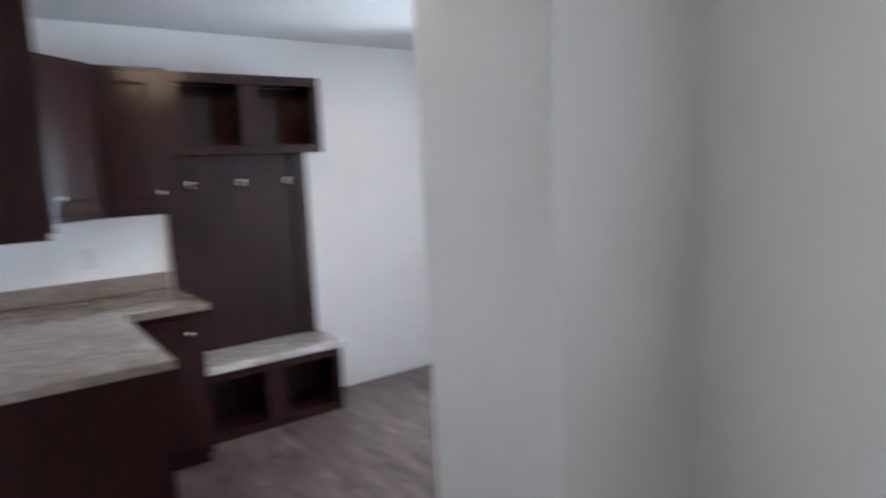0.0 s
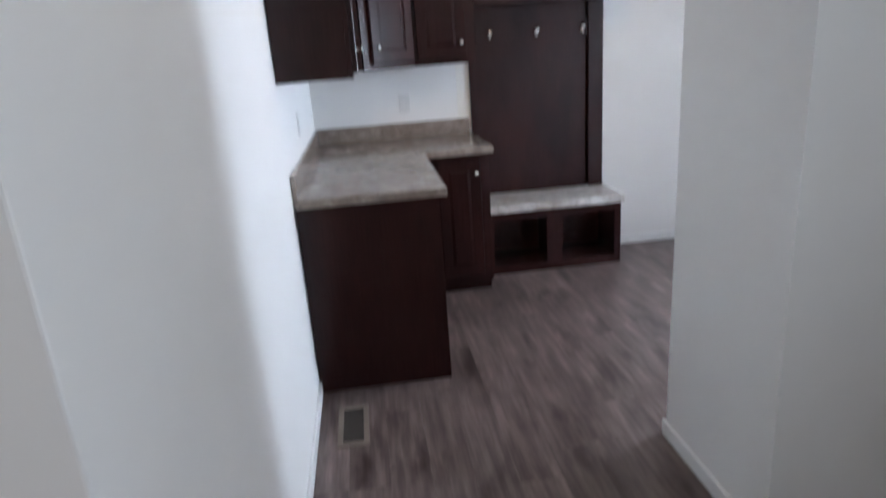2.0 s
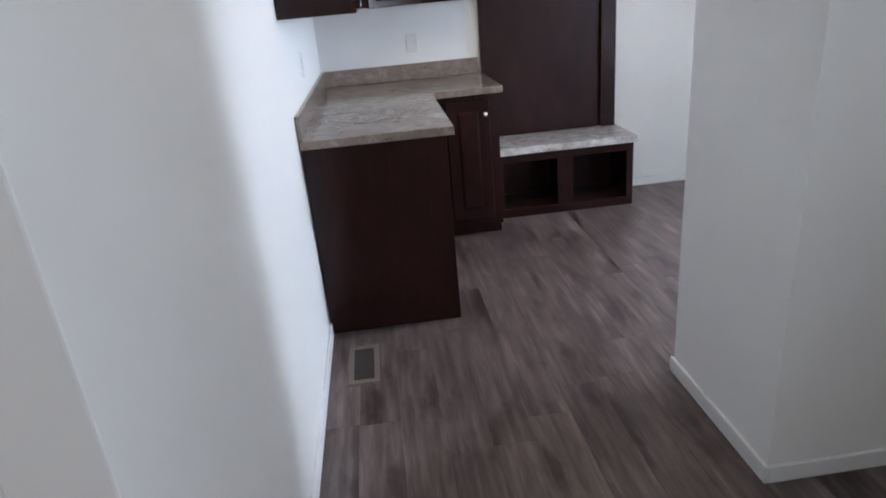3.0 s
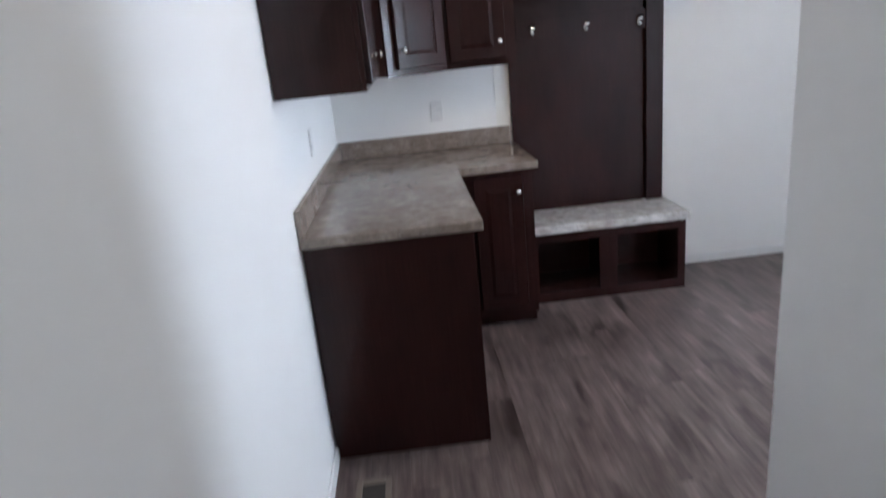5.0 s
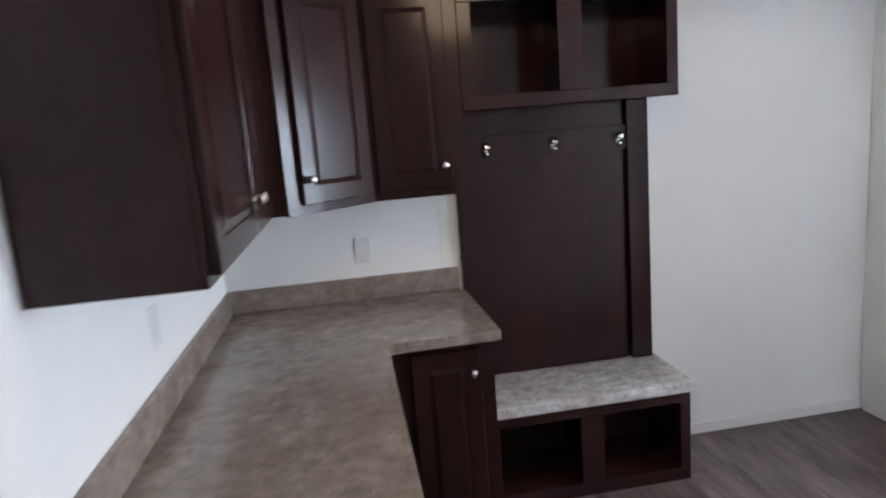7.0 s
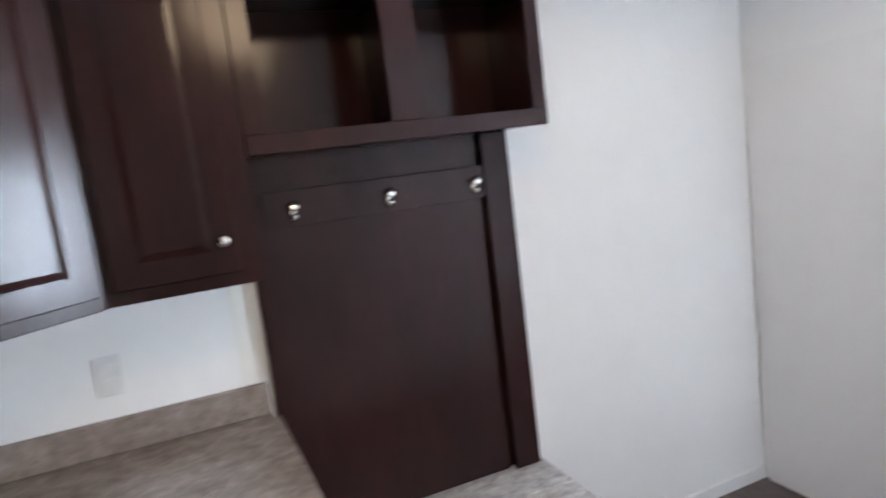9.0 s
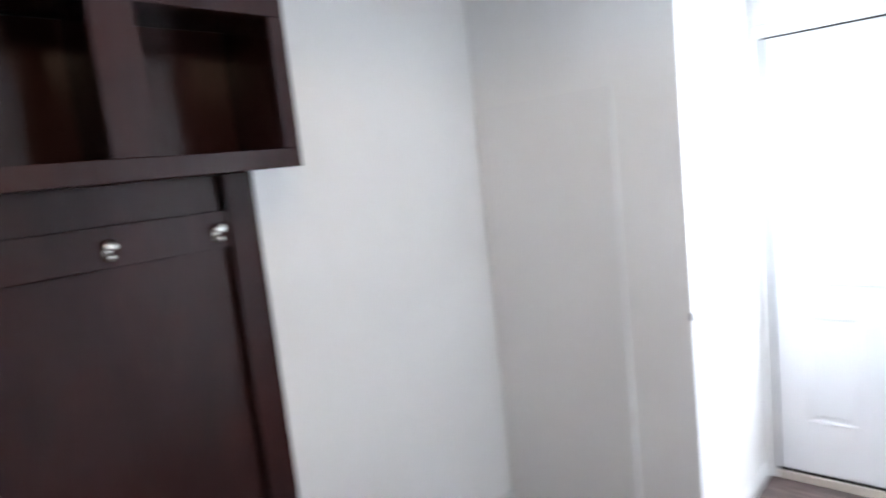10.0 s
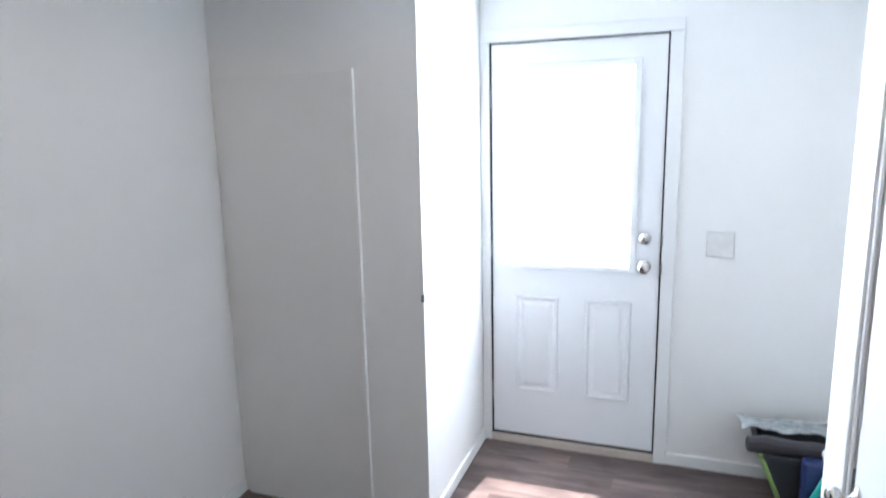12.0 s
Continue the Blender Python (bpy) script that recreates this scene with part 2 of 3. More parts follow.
wall("wall_return", 2.82, 2.94, 1.20, 1.675, "painted return wall of the door alcove")
wall("wall_alcove_south", 2.82, XE, 1.08, 1.20, "painted end wall of the door alcove")
wall("wall_hall_west_side", -2.60, -0.12, 0.39, 0.51, "painted hall wall in shade")
wall("wall_hall_south", -2.72, 2.0, -2.72, -2.60, "plain painted hall wall")
wall_with_hole("wall_hall_west", -2.72, -2.60, -2.60, 0.51, (-0.80, 0.30, 0.85, 2.05), "plain painted hall wall with an unseen added window", "y")
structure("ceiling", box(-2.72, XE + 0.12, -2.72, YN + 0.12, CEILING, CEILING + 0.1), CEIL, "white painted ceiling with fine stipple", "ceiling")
floor = structure("floor", box(-2.6, XE, -2.6, YN, -0.055, -0.006), SUBFLOOR, "grey-brown wood-look vinyl plank floor", "floor")
ground = structure("ground", box(-400, 400, -400, 400, -0.5, -0.4), GROUNDM, "dry bare ground outside", "ground")


def baseboard(x0, x1, y0, y1):
    bm = box(x0, x1, y0, y1, 0.0, 0.062, 0.004)
    return structure("baseboard", bm, TRIM, "low white painted baseboard", "baseboard")


baseboard(0.0, 0.012, 0.40, 2.435)
baseboard(1.975, 3.163, YN - 0.012, YN)
baseboard(3.17, XE - 0.003, 3.153, 3.165)
baseboard(XE - 0.012, XE, 1.202, 2.232)
baseboard(1.340, 1.352, 1.165, 1.797)
baseboard(1.4705, 1.80, 1.795, 1.807)
baseboard(1.3525, 1.987, 1.163, 1.175)
baseboard(1.988, 2.0, -2.6, 1.175)
baseboard(-2.6, 0.0, 0.378, 0.39)

# unseen windows behind the walker, added to carry the hall fill lamps


def assumed_window(name, x, y0, y1):
    w = tagged(new(name), "plain white window with one pane, unseen, added for hall light", "window", kind="structure")
    for b in ((y0, y0 + 0.04, 0.85, 2.05), (y1 - 0.04, y1, 0.85, 2.05), (y0 + 0.04, y1 - 0.04, 0.85, 0.89), (y0 + 0.04, y1 - 0.04, 2.01, 2.05)):
        part("window_frame", box(x - 0.03, x + 0.03, *b, 0.004), TRIM, w)
    pane = part("pane", box(x - 0.003, x + 0.003, y0 + 0.04, y1 - 0.04, 0.89, 2.01), GLASS, w)
    pane.visible_shadow = False


assumed_window("assumed_window_1", 2.08, -1.10, 0.0)
assumed_window("assumed_window_2", -2.68, -0.80, 0.30)

# ---- cabinets ----
KNOB = mesh_of("knob", knob_mesh(), CHROME)


def knob(parent, x, y, z, turn=0.0):
    k = new("knob", KNOB)
    k.parent = parent
    k.matrix_basis = pose(x, y, z, 0, 0, turn)
    k["label"] = "small turned nickel knob"
    return k


def cabinet_door(parent, w, h, m, knob_at, open_turn=0.0):
    """A raised-panel door at the pose m under a cabinet, its knob at (x, z)."""
    d = part("door", raised_door(w, h), WOOD, parent)
    d.matrix_basis = m
    knob(d, knob_at[0], 0.0, knob_at[1])
    return d


def left_base():
    c = thing("base_cabinet", "dark espresso base cabinet with a plain end panel", "cabinet", "base cabinets")
    part("body", box(0.002, 0.595, 2.456, YN - 0.002, 0.0, 0.874), WOOD, c)
    part("end_panel", box(0.003, 0.612, 2.438, 2.455, 0.0, 0.875, 0.0015), WOOD, c)
    part("face_frame", box(0.596, 0.612, 2.456, 3.45, 0.10, 0.874, 0.001), WOOD, c)
    return c


def back_base():
    c = thing("base_cabinet", "narrow espresso base cabinet with one raised-panel door", "cabinet", "base cabinets")
    part("body", box(0.614, 1.03, 3.475, YN - 0.002, 0.10, 0.874), WOOD, c)
    part("toe_kick", box(0.614, 1.03, 3.52, YN - 0.004, 0.0, 0.099), WOOD, c)
    part("face_frame", box(0.614, 1.032, 3.456, 3.474, 0.075, 0.874, 0.001), WOOD, c)
    cabinet_door(c, 0.255, 0.72, pose(0.722, 3.434, 0.125), (0.225, 0.635))
    return c


def worktop():
    """L-shaped slab with a rounded inner corner and a rolled front edge."""
    r, pts = 0.03, []
    pts += [(0.002, 2.405), (0.645, 2.405)]
    for i in range(5):
        a = radians(180 - 90 * i / 4)
        pts.append((0.645 + r + r * math.cos(a), 3.405 - r + r * math.sin(a)))
    pts += [(1.055, 3.405), (1.055, 4.046), (1.036, 4.046), (1.036, YN - 0.002), (0.002, YN - 0.002)]
    t = thing("worktop", "beige stone-look laminate worktop, L-shaped, with backsplash", "worktop")
    part("slab", prism(pts, 0.876, 0.914, 0.004), STONE, t)
    part("backsplash", box(0.002, 0.021, 2.405, YN - 0.002, 0.915, 1.016, 0.003), STONE, t)
    part("backsplash", box(0.022, 1.033, YN - 0.021, YN - 0.002, 0.915, 1.016, 0.003), STONE, t)
    return t


Z0, Z1 = 1.385, 2.18


def left_upper():
    c = thing("wall_cabinet", "dark espresso wall cabinet with two raised-panel doors", "cabinet", "wall cabinets")
    part("body", box(0.002, 0.285, 2.412, 3.488, Z0 + 0.01, Z1), WOOD, c)
    part("end_panel", box(0.002, 0.286, 2.404, 2.4115, Z0, Z1, 0.001), WOOD, c)
    part("face_frame", box(0.2865, 0.304, 2.404, 3.488, Z0, Z1, 0.001), WOOD, c)
    for y0, kx in ((2.425, 0.495), (2.955, 0.03)):
        cabinet_door(c, 0.522, Z1 - Z0 - 0.04, pose(0.325, y0, Z0 + 0.02, 0, 0, 90), (kx, 0.09))
    return c


def corner_upper():
    c = thing("corner_cabinet", "espresso corner wall cabinet with a glossy angled door", "cabinet", "wall cabinets")
    part("body", prism([(0.002, 3.492), (0.350, 3.492), (0.640, 3.753), (0.640, YN - 0.002), (0.002, YN - 0.002)], Z0, Z1), WOOD, c)
    s, turn = 0.418, radians(42)
    out_x, out_y = math.sin(turn), -math.cos(turn)
    part("face_frame", moved(box(0.0, s, -0.014, -0.001, Z0 - 0.005, Z1, 0.001), pose(0.350, 3.492, 0, 0, 0, 42)), WOOD, c)
    cabinet_door(c, 0.331, Z1 - Z0 - 0.05, pose(0.350 + 0.060 * math.cos(turn) + 0.0355 * out_x, 3.492 + 0.060 * math.sin(turn) + 0.0355 * out_y, Z0 + 0.03, 0, 0, 42), (0.03, 0.085))
    return c


def back_upper():
    c = thing("wall_cabinet", "narrow espresso wall cabinet with one raised-panel door", "cabinet", "wall cabinets")
    part("body", box(0.642, 1.045, 3.806, YN - 0.002, Z0, Z1), WOOD, c)
    part("face_frame", box(0.660, 1.047, 3.788, 3.805, Z0 - 0.006, Z1, 0.001), WOOD, c)
    cabinet_door(c, 0.300, Z1 - Z0 - 0.05, pose(0.690, 3.767, Z0 + 0.03), (0.266, 0.085))
    return c


def hall_tree_top():
    c = thing("cubby_shelf", "espresso wall shelf with two open cubbies", "shelf")
    x0, x1, y0, y1, z0, z1 = 1.05, 1.966, 3.79, YN - 0.002, 1.708, 2.165
    part("bottom_board", box(x0, x1, y0 + 0.019, y1, z0, z0 + 0.045, 0.001), WOOD, c)
    part("top_board", box(x0, x1, y0 + 0.019, y1, z1 - 0.03, z1, 0.001), WOOD, c)
    part("side_board", box(x0, x0 + 0.018, y0 + 0.019, y1, z0 + 0.046, z1 - 0.031), WOOD, c)
    part("side_board", box(x1 - 0.018, x1, y0 + 0.019, y1, z0 + 0.046, z1 - 0.031), WOOD, c)
    part("divider", box(1.497, 1.515, y0 + 0.019, y1, z0 + 0.046, z1 - 0.031), WOOD, c)
    part("back_board", box(x0 + 0.019, 1.496, y1 - 0.006, y1, z0 + 0.046, z1 - 0.031), WOOD, c)
    part("back_board", box(1.516, x1 - 0.019, y1 - 0.006, y1, z0 + 0.046, z1 - 0.031), WOOD, c)
    f0, f1 = y0, y0 + 0.018
    part("rail", box(x0, x1, f0, f1, z0 - 0.004, z0 + 0.048, 0.0015), WOOD, c)
    part("rail", box(x0, x1, f0, f1, z1 - 0.052, z1 + 0.003, 0.0015), WOOD, c)
    for a, b in ((x0, 1.104), (1.455, 1.556), (1.918, x1)):
        part("stile", box(a, b, f0 + 0.0005, f1, z0 + 0.049, z1 - 0.053, 0.001), WOOD, c)
    return c


def coat_hook(x, y, z):
    """A small cast hook: wall plate, wide upper prong and a stubby lower prong with a ball end."""
    bm = box(x - 0.009, x + 0.009, y - 0.004, y, z - 0.022, z + 0.014, 0.0015)
    moved_prong = pose(x, y - 0.003, z + 0.006, 72)
    lathe([(0.005, 0.0), (0.005, 0.022), (0.009, 0.026), (0.0165, 0.030), (0.0165, 0.034), (0.008, 0.036)], moved_prong, 12, bm)
    lathe([(0.006, 0.0), (0.007, 0.014), (0.011, 0.020), (0.012, 0.025), (0.006, 0.030)], pose(x, y - 0.003, z - 0.008, 118), 12, bm)
    return bm


def hook_panel():
    c = thing("coat_panel", "espresso coat panel with a rail and three knob hooks", "coat rack")
    part("board", box(1.050, 1.840, 4.075, YN - 0.002, 0.475, 1.7075), WOOD, c)
    part("stile", box(1.857, 1.958, 4.050, YN - 0.002, 0.475, 1.7075, 0.002), WOOD, c)
    part("groove_board", box(1.841, 1.856, 4.088, YN - 0.002, 0.475, 1.7075), WOOD, c)
    part("rail", box(1.10, 1.8565, 4.060, 4.0745, 1.487, 1.60, 0.002), WOOD, c)
    for x in (1.190, 1.502, 1.813):
        part("hook", coat_hook(x, 4.0595, 1.535), CHROME, c, "small nickel double coat hook")
    return c


def bench():
    c = thing("bench", "espresso bench box with two open cubbies underneath", "bench")
    x0, x1, y0, y1, z1 = 1.036, 1.966, 3.722, YN - 0.002, 0.424
    f1 = y0 + 0.018
    part("bottom_board", box(x0, x1, f1 + 0.001, y1, 0.03, 0.048), WOOD, c)
    part("side_board", box(x0, x0 + 0.018, f1 + 0.001, y1, 0.0495, z1 - 0.001), WOOD, c)
    part("side_board", box(x1 - 0.018, x1, f1 + 0.001, y1, 0.0, z1 - 0.001), WOOD, c)
    part("divider", box(1.497, 1.515, f1 + 0.001, y1, 0.0495, z1 - 0.001), WOOD, c)
    part("back_board", box(x0 + 0.019, 1.496, y1 - 0.006, y1, 0.0495, z1 - 0.001), WOOD, c)
    part("back_board", box(1.516, x1 - 0.019, y1 - 0.006, y1, 0.0495, z1 - 0.001), WOOD, c)
    part("rail", box(x0, x1, y0, f1, 0.0, 0.058, 0.0015), WOOD, c)
    part("rail", box(x0, x1, y0, f1, z1 - 0.052, z1 - 0.001, 0.0015), WOOD, c)
    for a, b in ((x0, 1.095), (1.455, 1.560), (1.922, x1)):
        part("stile", box(a, b, y0 + 0.0005, f1, 0.0585, z1 - 0.0525, 0.001), WOOD, c)
    s = part("stone_slab", box(1.036, 1.982, 3.700, YN - 0.002, z1, 0.472, 0.006), SEAT)
    tagged(s, "grey stone-look laminate seat slab on the bench", "stone slab")
    return c


left_base()
back_base()
worktop()
left_upper()
corner_upper()
back_upper()
hall_tree_top()
hook_panel()
bench()
structure("trim", box(0.962, 1.049, YN - 0.003, YN, 1.017, 1.378), CREAM, "thin cream strip on the wall", "trim")

# ---- doors ----


def back_door():
    d = tagged(new("door_1"), "closed white half-glass back door with two raised panels", "door", kind="structure")
    y0, y1, z0, z1 = 2.300, 3.112, 0.052, 2.052
    g0, g1, h0, h1 = 2.435, 2.977, 0.985, 1.925
    x0, x1 = XE + 0.004, XE + 0.048
    bm = box(x0, x1, y0, g0, z0, z1)
    box(x0, x1, g1, y1, z0, z1, bm=bm)
    box(x0, x1, g0, g1, z0, h0, bm=bm)
    box(x0, x1, g0, g1, h1, z1, bm=bm)
    part("door_slab", bm, DOORP, d)
    m = 0.028
    for b in ((g0 - m, g0 + 0.004, h0 - m, h1 + m), (g1 - 0.004, g1 + m, h0 - m, h1 + m), (g0 + 0.0045, g1 - 0.0045, h0 - m, h0 + 0.004), (g0 + 0.0045, g1 - 0.0045, h1 - 0.004, h1 + m)):
        part("glazing_bead", box(x0 - 0.012, x0 - 0.0005, *b, 0.004), DOORP, d)
    p = part("pane", box(x0 + 0.018, x0 + 0.022, g0, g1, h0, h1), GLASS, d)
    p.visible_shadow = False
    for a, b in ((2.420, 2.640), (2.772, 2.990)):
        bm = moved(raised_panel(b - a, 0.52), pose(x0 - 0.0005, b, 0.295, 0, 0, -90))
        part("raised_panel", bm, DOORP, d)
    turn = pose(0, 0, 0, 0, -90, 0)
    part("deadbolt", lathe([(0.030, 0), (0.030, 0.006), (0.026, 0.012), (0.012, 0.014), (0.012, 0.024), (0.008, 0.026)], pose(x0 - 0.0005, 2.370, 1.130) @ turn), CHROME, d, "round nickel deadbolt")
    part("doorknob", lathe([(0.033, 0), (0.033, 0.006), (0.018, 0.012), (0.011, 0.016), (0.011, 0.035), (0.022, 0.042), (0.028, 0.054), (0.026, 0.066), (0.014, 0.072)], pose(x0 - 0.0005, 2.370, 0.995) @ turn), CHROME, d, "satin nickel door knob")
    for z in (1.80, 1.05, 0.28):
        part("hinge", lathe([(0.006, -0.045), (0.007, -0.043), (0.007, 0.043), (0.006, 0.045)], pose(XE - 0.001, 3.1185, z), 10), STEEL, d)
    for z in (1.130, 0.995):
        part("strike_plate", box(XE - 0.0172, XE - 0.0163, 2.288, 2.298, z - 0.028, z + 0.028), STEEL, d, "dull steel strike plate")
    part("threshold", box(XE - 0.012, XE + 0.11, 2.29, 3.12, -0.004, 0.038, 0.004), SILL, d, "beige worn threshold")
    # Dark bar painting the line of shade between slab and threshold.
    part("gap_shade_bar", box(x0 - 0.002, x0 + 0.03, 2.301, 3.111, 0.0385, 0.0515), DARK, d, "dark bar standing in for the shade under the door")
    # Dark strips painting the shade in the gaps round the slab.
    for b in ((2.2925, 2.2998, 0.039, 2.06), (3.1122, 3.1198, 0.039, 2.06), (2.30, 3.112, 2.0525, 2.0582)):
        part("gap_shade_strip", box(XE - 0.003, XE + 0.030, *b), DARK, d, "dark strip standing in for the gap's shade")
    for nm, b in (("jamb", (2.285, 2.2965, 0.0, 2.0645)), ("jamb", (3.1155, 3.125, 0.0, 2.0645)), ("jamb", (2.297, 3.115, 2.0545, 2.0645))):
        part(nm, box(XE + 0.031, XE + 0.118, *b), TRIM, d)
    for b in ((2.232, 2.292, 0.0, 2.058), (3.120, 3.164, 0.0, 2.058), (2.232, 3.164, 2.0585, 2.116)):
        part("casing", box(XE - 0.016, XE - 0.0005, *b, 0.004), TRIM, d)
    return d


def raised_panel(w, h):
    """An embossed door panel in x-z, facing -y: moulded rim, sunk field, raised middle."""
    bm = bmesh.new()

    def ring(inset, y):
        return [bm.verts.new(p) for p in ((inset, y, inset), (w - inset, y, inset), (w - inset, y, h - inset), (inset, y, h - inset))]

    loops = [ring(0, 0.0), ring(0.004, -0.007), ring(0.014, -0.007), ring(0.022, -0.001), ring(0.034, -0.001), ring(0.050, -0.006)]
    for a, b in zip(loops, loops[1:]):
        for i in range(4):
            bm.faces.new((a[i], a[(i + 1) % 4], b[(i + 1) % 4], b[i]))
    bm.faces.new(loops[-1])
    bmesh.ops.recalc_face_normals(bm, faces=bm.faces[:])
    return bm


def side_door():
    d = tagged(new("door_2"), "closed white interior door with a nickel knob", "door", kind="structure")
    yf = 1.795
    part("door_slab", box(1.874, 2.648, yf - 0.041, yf - 0.004, 0.012, 2.026, 0.002), DOORP, d)
    for a, b in ((1.861, 1.871), (2.651, 2.659)):
        part("jamb", box(a, b, yf - 0.118, yf - 0.002, 0.0, 2.039), TRIM, d)
    part("jamb", box(1.872, 2.650, yf - 0.118, yf - 0.002, 2.029, 2.039), TRIM, d)
    for b in ((1.800, 1.850, 0.0, 2.050), (2.670, 2.720, 0.0, 2.050), (1.800, 2.720, 2.0505, 2.10)):
        part("casing", box(b[0], b[1], yf + 0.0005, yf + 0.016, b[2], b[3], 0.004), TRIM, d)
    for b in ((1.8505, 1.866, 0.0, 2.034), (2.654, 2.6695, 0.0, 2.034), (1.8505, 2.6695, 2.0345, 2.050)):
        part("moulding", box(b[0], b[1], yf + 0.0005, yf + 0.008, b[2], b[3], 0.003), TRIM, d)
    part("strike", box(2.6485, 2.6508, yf - 0.008, yf + 0.001, 0.70, 0.79), STEEL, d, "dull steel strike plate")
    part("doorknob", lathe([(0.033, 0), (0.033, 0.006), (0.018, 0.012), (0.011, 0.016), (0.011, 0.035), (0.022, 0.042), (0.028, 0.054), (0.026, 0.066), (0.014, 0.072)], pose(2.600, yf - 0.0035, 0.732, -90)), CHROME, d, "satin nickel door knob")
    return d


def access_panel():
    d = tagged(new("access_panel"), "flush white closet access panel with a thin edge strip", "panel", kind="structure")
    part("panel_board", box(3.148, 3.1645, 3.437, 4.060, 0.004, 1.890, 0.001), PANELP, d)
    part("edge_strip", box(3.1455, 3.1645, 3.427, 3.436, 0.004, 1.895, 0.002), TRIM, d)
    # Small raised mark on the closet wall's outer corner.
    part("corner_bump", box(3.152, 3.163, 3.158, 3.172, 0.99, 1.02, 0.003), STEEL, d)
    return d


back_door()
side_door()
access_panel()

# ---- wall plates, vent ----


def cover_plate(name, label, w, h, m, slots, finish=PLATE):
    """A bevelled plate in x-z facing -y, centred on the origin."""
    p = tagged(part(name, moved(box(-w / 2, w / 2, -0.006, 0, -h / 2, h / 2, 0.003), m), finish), label, name.replace("_", " "))
    for nm, x, z, sw, sh, d in slots:
        part(nm, moved(box(x - sw / 2, x + sw / 2, -0.0061 - d, -0.0058, z - sh / 2, z + sh / 2, 0.0008), m), PLATE, p)
    return p


OUT = [("socket", 0, 0.021, 0.034, 0.028, 0.002), ("socket", 0, -0.021, 0.034, 0.028, 0.002)]
cover_plate("wall_outlet", "white double outlet above the worktop", 0.072, 0.118, pose(0.609, YN, 1.141), OUT)
cover_plate("wall_outlet", "white double outlet above the worktop", 0.072, 0.118, pose(0.0, 3.06, 1.163, 0, 0, 90), OUT)
cover_plate("light_switch", "white double switch plate beside the back door", 0.118, 0.118, pose(XE, 2.043, 1.115, 0, 0, -90), [("rocker", -0.024, 0, 0.012, 0.026, 0.006), ("rocker", 0.024, 0, 0.012, 0.026, 0.006)])
cover_plate("cover_plate", "white cover plate low on the hall wall", 0.14, 0.16, pose(2.0, 0.60, 0.68, 0, 0, -90), [("screw", 0, 0.05, 0.008, 0.008, 0.001), ("screw", 0, -0.05, 0.008, 0.008, 0.001)], WHITE)


def floor_vent():
    v = thing("floor_vent", "beige metal floor register set in the planks", "vent")
    x0, x1, y0, y1 = 0.088, 0.216, 1.985, 2.285
    # Flat near-black sheet stands in for the shaded hollow below the louvers.
    part("well_shade", box(x0 + 0.02, x1 - 0.02, y0 + 0.025, y1 - 0.025, 0.0005, 0.0015), DARK, v)
    for b in ((x0, x0 + 0.022, y0, y1), (x1 - 0.022, x1, y0, y1), (x0 + 0.0225, x1 - 0.0225, y0, y0 + 0.028), (x0 + 0.0225, x1 - 0.0225, y1 - 0.028, y1)):
        part("frame", box(*b, 0.0, 0.005, 0.0015), VENTM, v)
    n = 17
    for i in range(n):
        y = y0 + 0.036 + i * (y1 - y0 - 0.072) / (n - 1)
        part("louver", moved(box(-0.040, 0.040, -0.0045, 0.0045, -0.0006, 0.0006), pose((x0 + x1) / 2, y, 0.0035, 25)), LOUVER, v)
    return v


floor_vent()

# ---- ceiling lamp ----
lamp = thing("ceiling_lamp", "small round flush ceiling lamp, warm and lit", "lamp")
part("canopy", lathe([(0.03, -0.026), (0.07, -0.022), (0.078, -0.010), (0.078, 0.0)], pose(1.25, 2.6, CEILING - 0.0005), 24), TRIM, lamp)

# ---- bin by the back door ----
def tote():
    """A tapered open basket with a thick rim."""
    t = thing("basket", "green plastic basket beside the back door, full of supplies", "basket")
    lo = (3.67, 3.89, 1.56, 1.745)
    hi = (3.60, 3.94, 1.50, 1.87)
    h, w = 0.318, 0.006
    bm = bmesh.new()

    def ring(a, z, inset):
        x0, x1, y0, y1 = a[0] + inset, a[1] - inset, a[2] + inset, a[3] - inset
        c, pts = 0.03, []
        for cx, cy, s0 in ((x1 - c, y1 - c, 0), (x0 + c, y1 - c, 90), (x0 + c, y0 + c, 180), (x1 - c, y0 + c, 270)):
            for i in range(4):
                q = radians(s0 + 30 * i)
                pts.append(bm.verts.new((cx + c * math.cos(q), cy + c * math.sin(q), z)))
        return pts

    loops = [ring(lo, 0.002, 0), ring(hi, h - 0.022, 0), ring(hi, h - 0.022, -0.010), ring(hi, h, -0.010), ring(hi, h, w), ring(lo, 0.010, w)]
    bm.faces.new(loops[0][::-1])
    for a, b in zip(loops, loops[1:]):
        for i in range(16):
            bm.faces.new((a[i], a[(i + 1) % 16], b[(i + 1) % 16], b[i]))
    bm.faces.new(loops[-1])
    part("tub", bm, SMOKE, t, "dark smoked plastic tub")
    for x, y, bx, by in ((3.595, 1.872, 3.665, 1.747), (3.595, 1.498, 3.655, 1.558)):
        part("corner_rib", tube([(x, y, h), (bx, by, 0.01)], 0.010), BIN, t, "lime green rib")
    part("rim", tube([(3.593, 1.495, h - 0.004), (3.593, 1.875, h - 0.004), (3.947, 1.875, h - 0.004), (3.947, 1.495, h - 0.004), (3.593, 1.495, h - 0.004)], 0.007), SMOKE, t)
    part("foot_band", tube([(3.662, 1.742, 0.012), (3.662, 1.555, 0.012)], 0.009), BIN, t, "lime green foot")
    return t


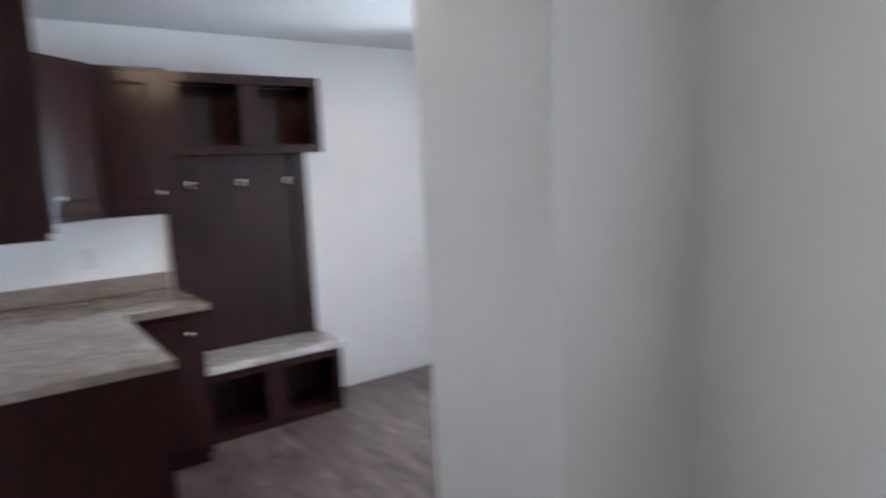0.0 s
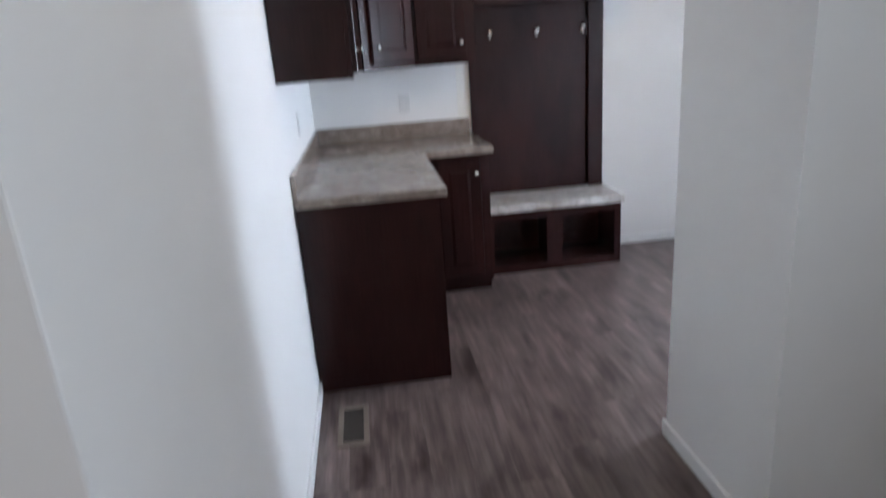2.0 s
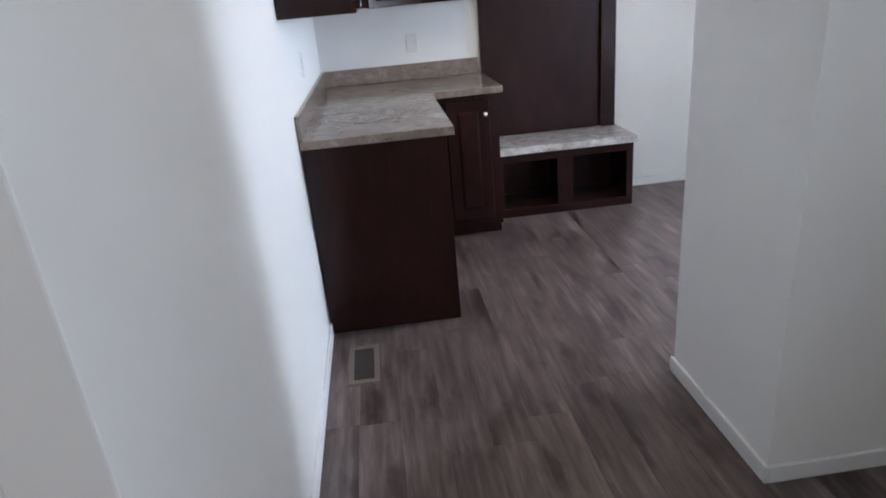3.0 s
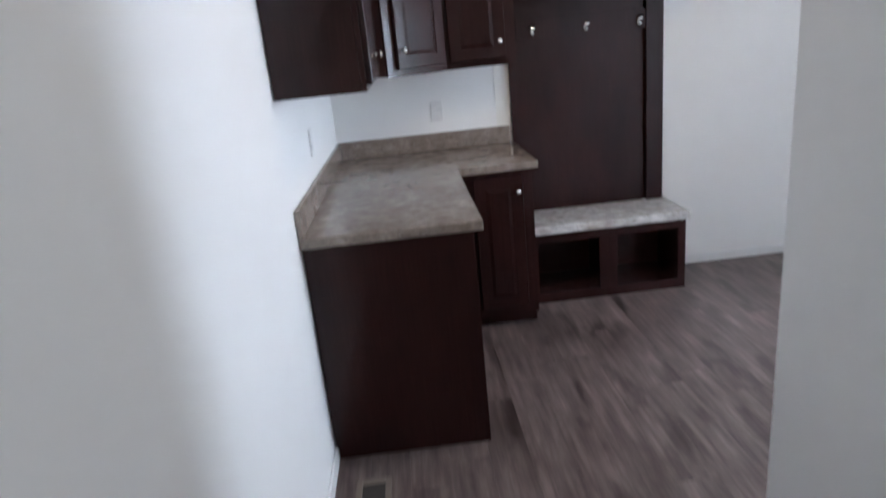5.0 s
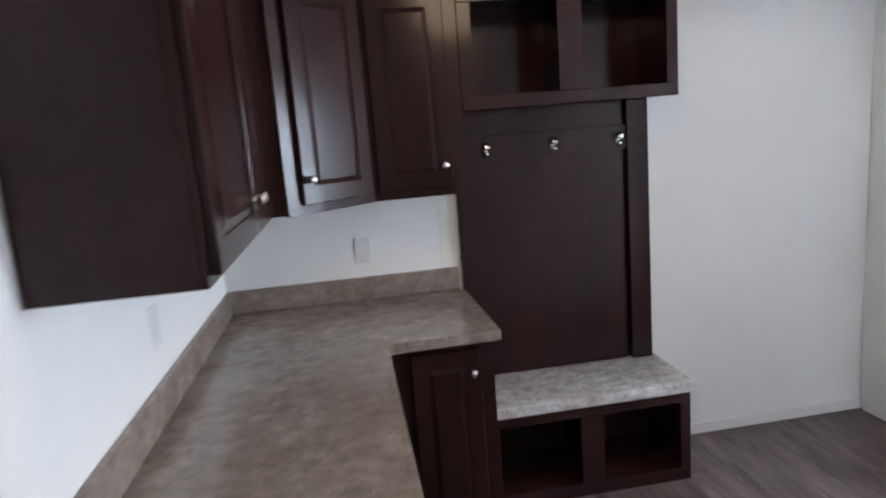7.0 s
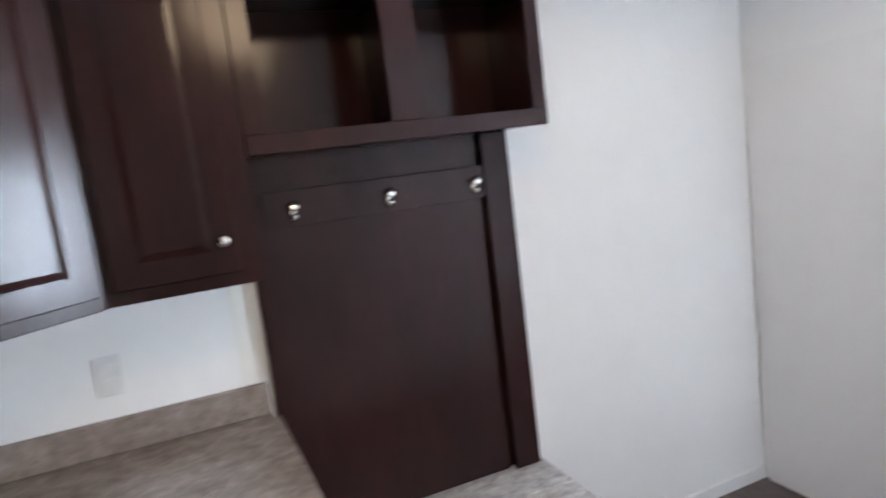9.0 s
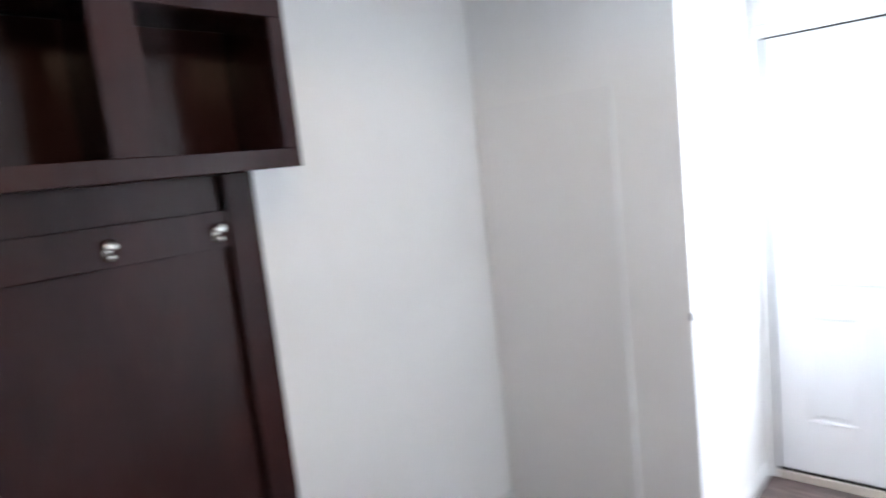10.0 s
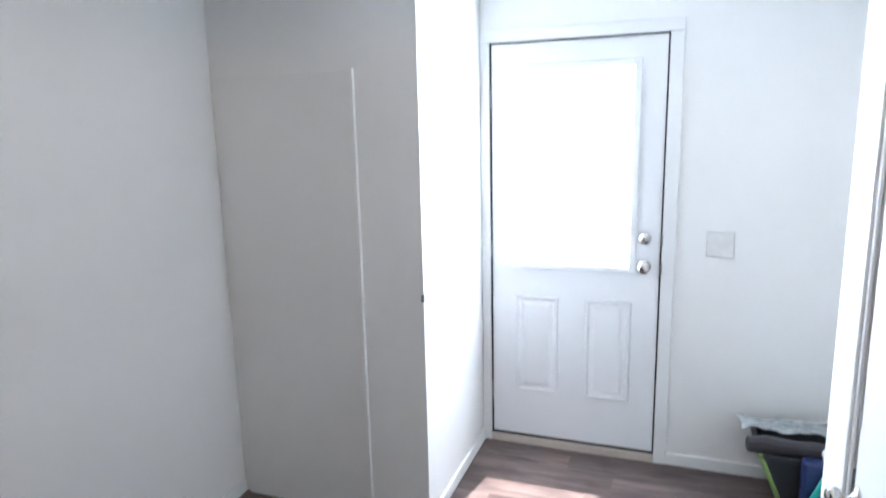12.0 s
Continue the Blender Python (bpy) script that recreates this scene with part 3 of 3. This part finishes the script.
def tube(points, r, steps=10):
    """A round bar along straight stretches."""
    bm = bmesh.new()
    for p, q in zip(points, points[1:]):
        p, q = Vector(p), Vector(q)
        m = Matrix.Translation(p) @ (q - p).to_track_quat("Z", "Y").to_matrix().to_4x4()
        n = (q - p).length
        lathe([(r * 0.7, -r * 0.7), (r, 0), (r, n), (r * 0.7, n + r * 0.7)], m, steps, bm)
    return bm


def crumpled(bm, amount, scale):
    bmesh.ops.subdivide_edges(bm, edges=bm.edges[:], cuts=5, use_grid_fill=True)
    for v in bm.verts:
        v.co += noise.noise_vector(v.co * scale) * amount
    for f in bm.faces:
        f.smooth = True
    return bm


tote()
bag = part("rolled_bag", crumpled(lathe([(0.015, 0), (0.030, 0.01), (0.033, 0.15), (0.035, 0.30), (0.032, 0.36), (0.015, 0.37)], pose(3.605, 1.560, 0.360, -90), 12), 0.010, 14), SACK)
tagged(bag, "charcoal rolled fabric bag across the green basket", "bag")
wrap_bm = bmesh.new()
bmesh.ops.create_grid(wrap_bm, x_segments=22, y_segments=34, size=0.5, matrix=Matrix.Diagonal((0.19, 0.42, 1, 1)))
for v in wrap_bm.verts:
    v.co += noise.noise_vector(v.co * 16) * 0.016 + noise.noise_vector(v.co * 45 + Vector((3, 1, 2))) * 0.007
bmesh.ops.solidify(wrap_bm, geom=wrap_bm.faces[:], thickness=0.002)
wrap = part("plastic_wrap", moved(wrap_bm, pose(3.83, 1.72, 0.352, 0, 8, 0)), WRAP)
tagged(wrap, "crumpled pale plastic wrap on the rolled bag", "wrap")
jug = part("navy_container", box(3.515, 3.572, 1.640, 1.730, 0.001, 0.350, 0.012), BLUE)
tagged(jug, "navy blue plastic container standing by the basket", "container")
brush = thing("hand_brush", "teal hand brush leaning on the basket", "brush")
part("handle", tube([(3.490, 1.770, 0.010), (3.490, 1.645, 0.335)], 0.014), TEAL, brush)
part("grip_end", tube([(3.490, 1.640, 0.352), (3.490, 1.661, 0.410)], 0.017), FILM, brush, "white grip end")

# ---- floor planks ----
PW, PL = 0.152, 1.22


def planks():
    rng = random.Random(4)
    cache = {}
    x = -2.6
    zones = ((-2.6, 0.0, -2.6, 0.39), (0.0, 1.352, -2.6, YN), (1.352, 2.0, -2.6, 1.175), (1.352, 2.94, 1.785, YN), (2.94, XE, 1.2, YN))
    while x < XE:
        off = rng.random() * PL
        for xa, xb, ya, yb in zones:
            a, b = max(x, xa), min(x + PW, xb)
            if b - a < 0.01:
                continue
            y = ya - ((ya + 20.0 - off) % PL)
            while y < yb:
                c, d = max(y, ya), min(y + PL, yb)
                if d - c > 0.01:
                    key = (round(b - a, 3), round(d - c, 3))
                    if key not in cache:
                        bm = bmesh.new()
                        w, l, e = key[0], key[1], 0.0005
                        lo = [bm.verts.new(p) for p in ((0.0001, 0.0001, -0.006), (w - 0.0001, 0.0001, -0.006), (w - 0.0001, l - 0.0001, -0.006), (0.0001, l - 0.0001, -0.006))]
                        mi = [bm.verts.new((v.co.x, v.co.y, -0.0003)) for v in lo]
                        hi = [bm.verts.new(p) for p in ((e, e, 0), (w - e, e, 0), (w - e, l - e, 0), (e, l - e, 0))]
                        for p, q in ((lo, mi), (mi, hi)):
                            for i in range(4):
                                bm.faces.new((p[i], p[(i + 1) % 4], q[(i + 1) % 4], q[i]))
                        bm.faces.new(hi)
                        cache[key] = mesh_of("plank", bm, PLANK)
                    ob = new("plank", cache[key])
                    ob.location = (a, c, 0)
                    ob.parent = floor
                y += PL
        x += PW


planks()
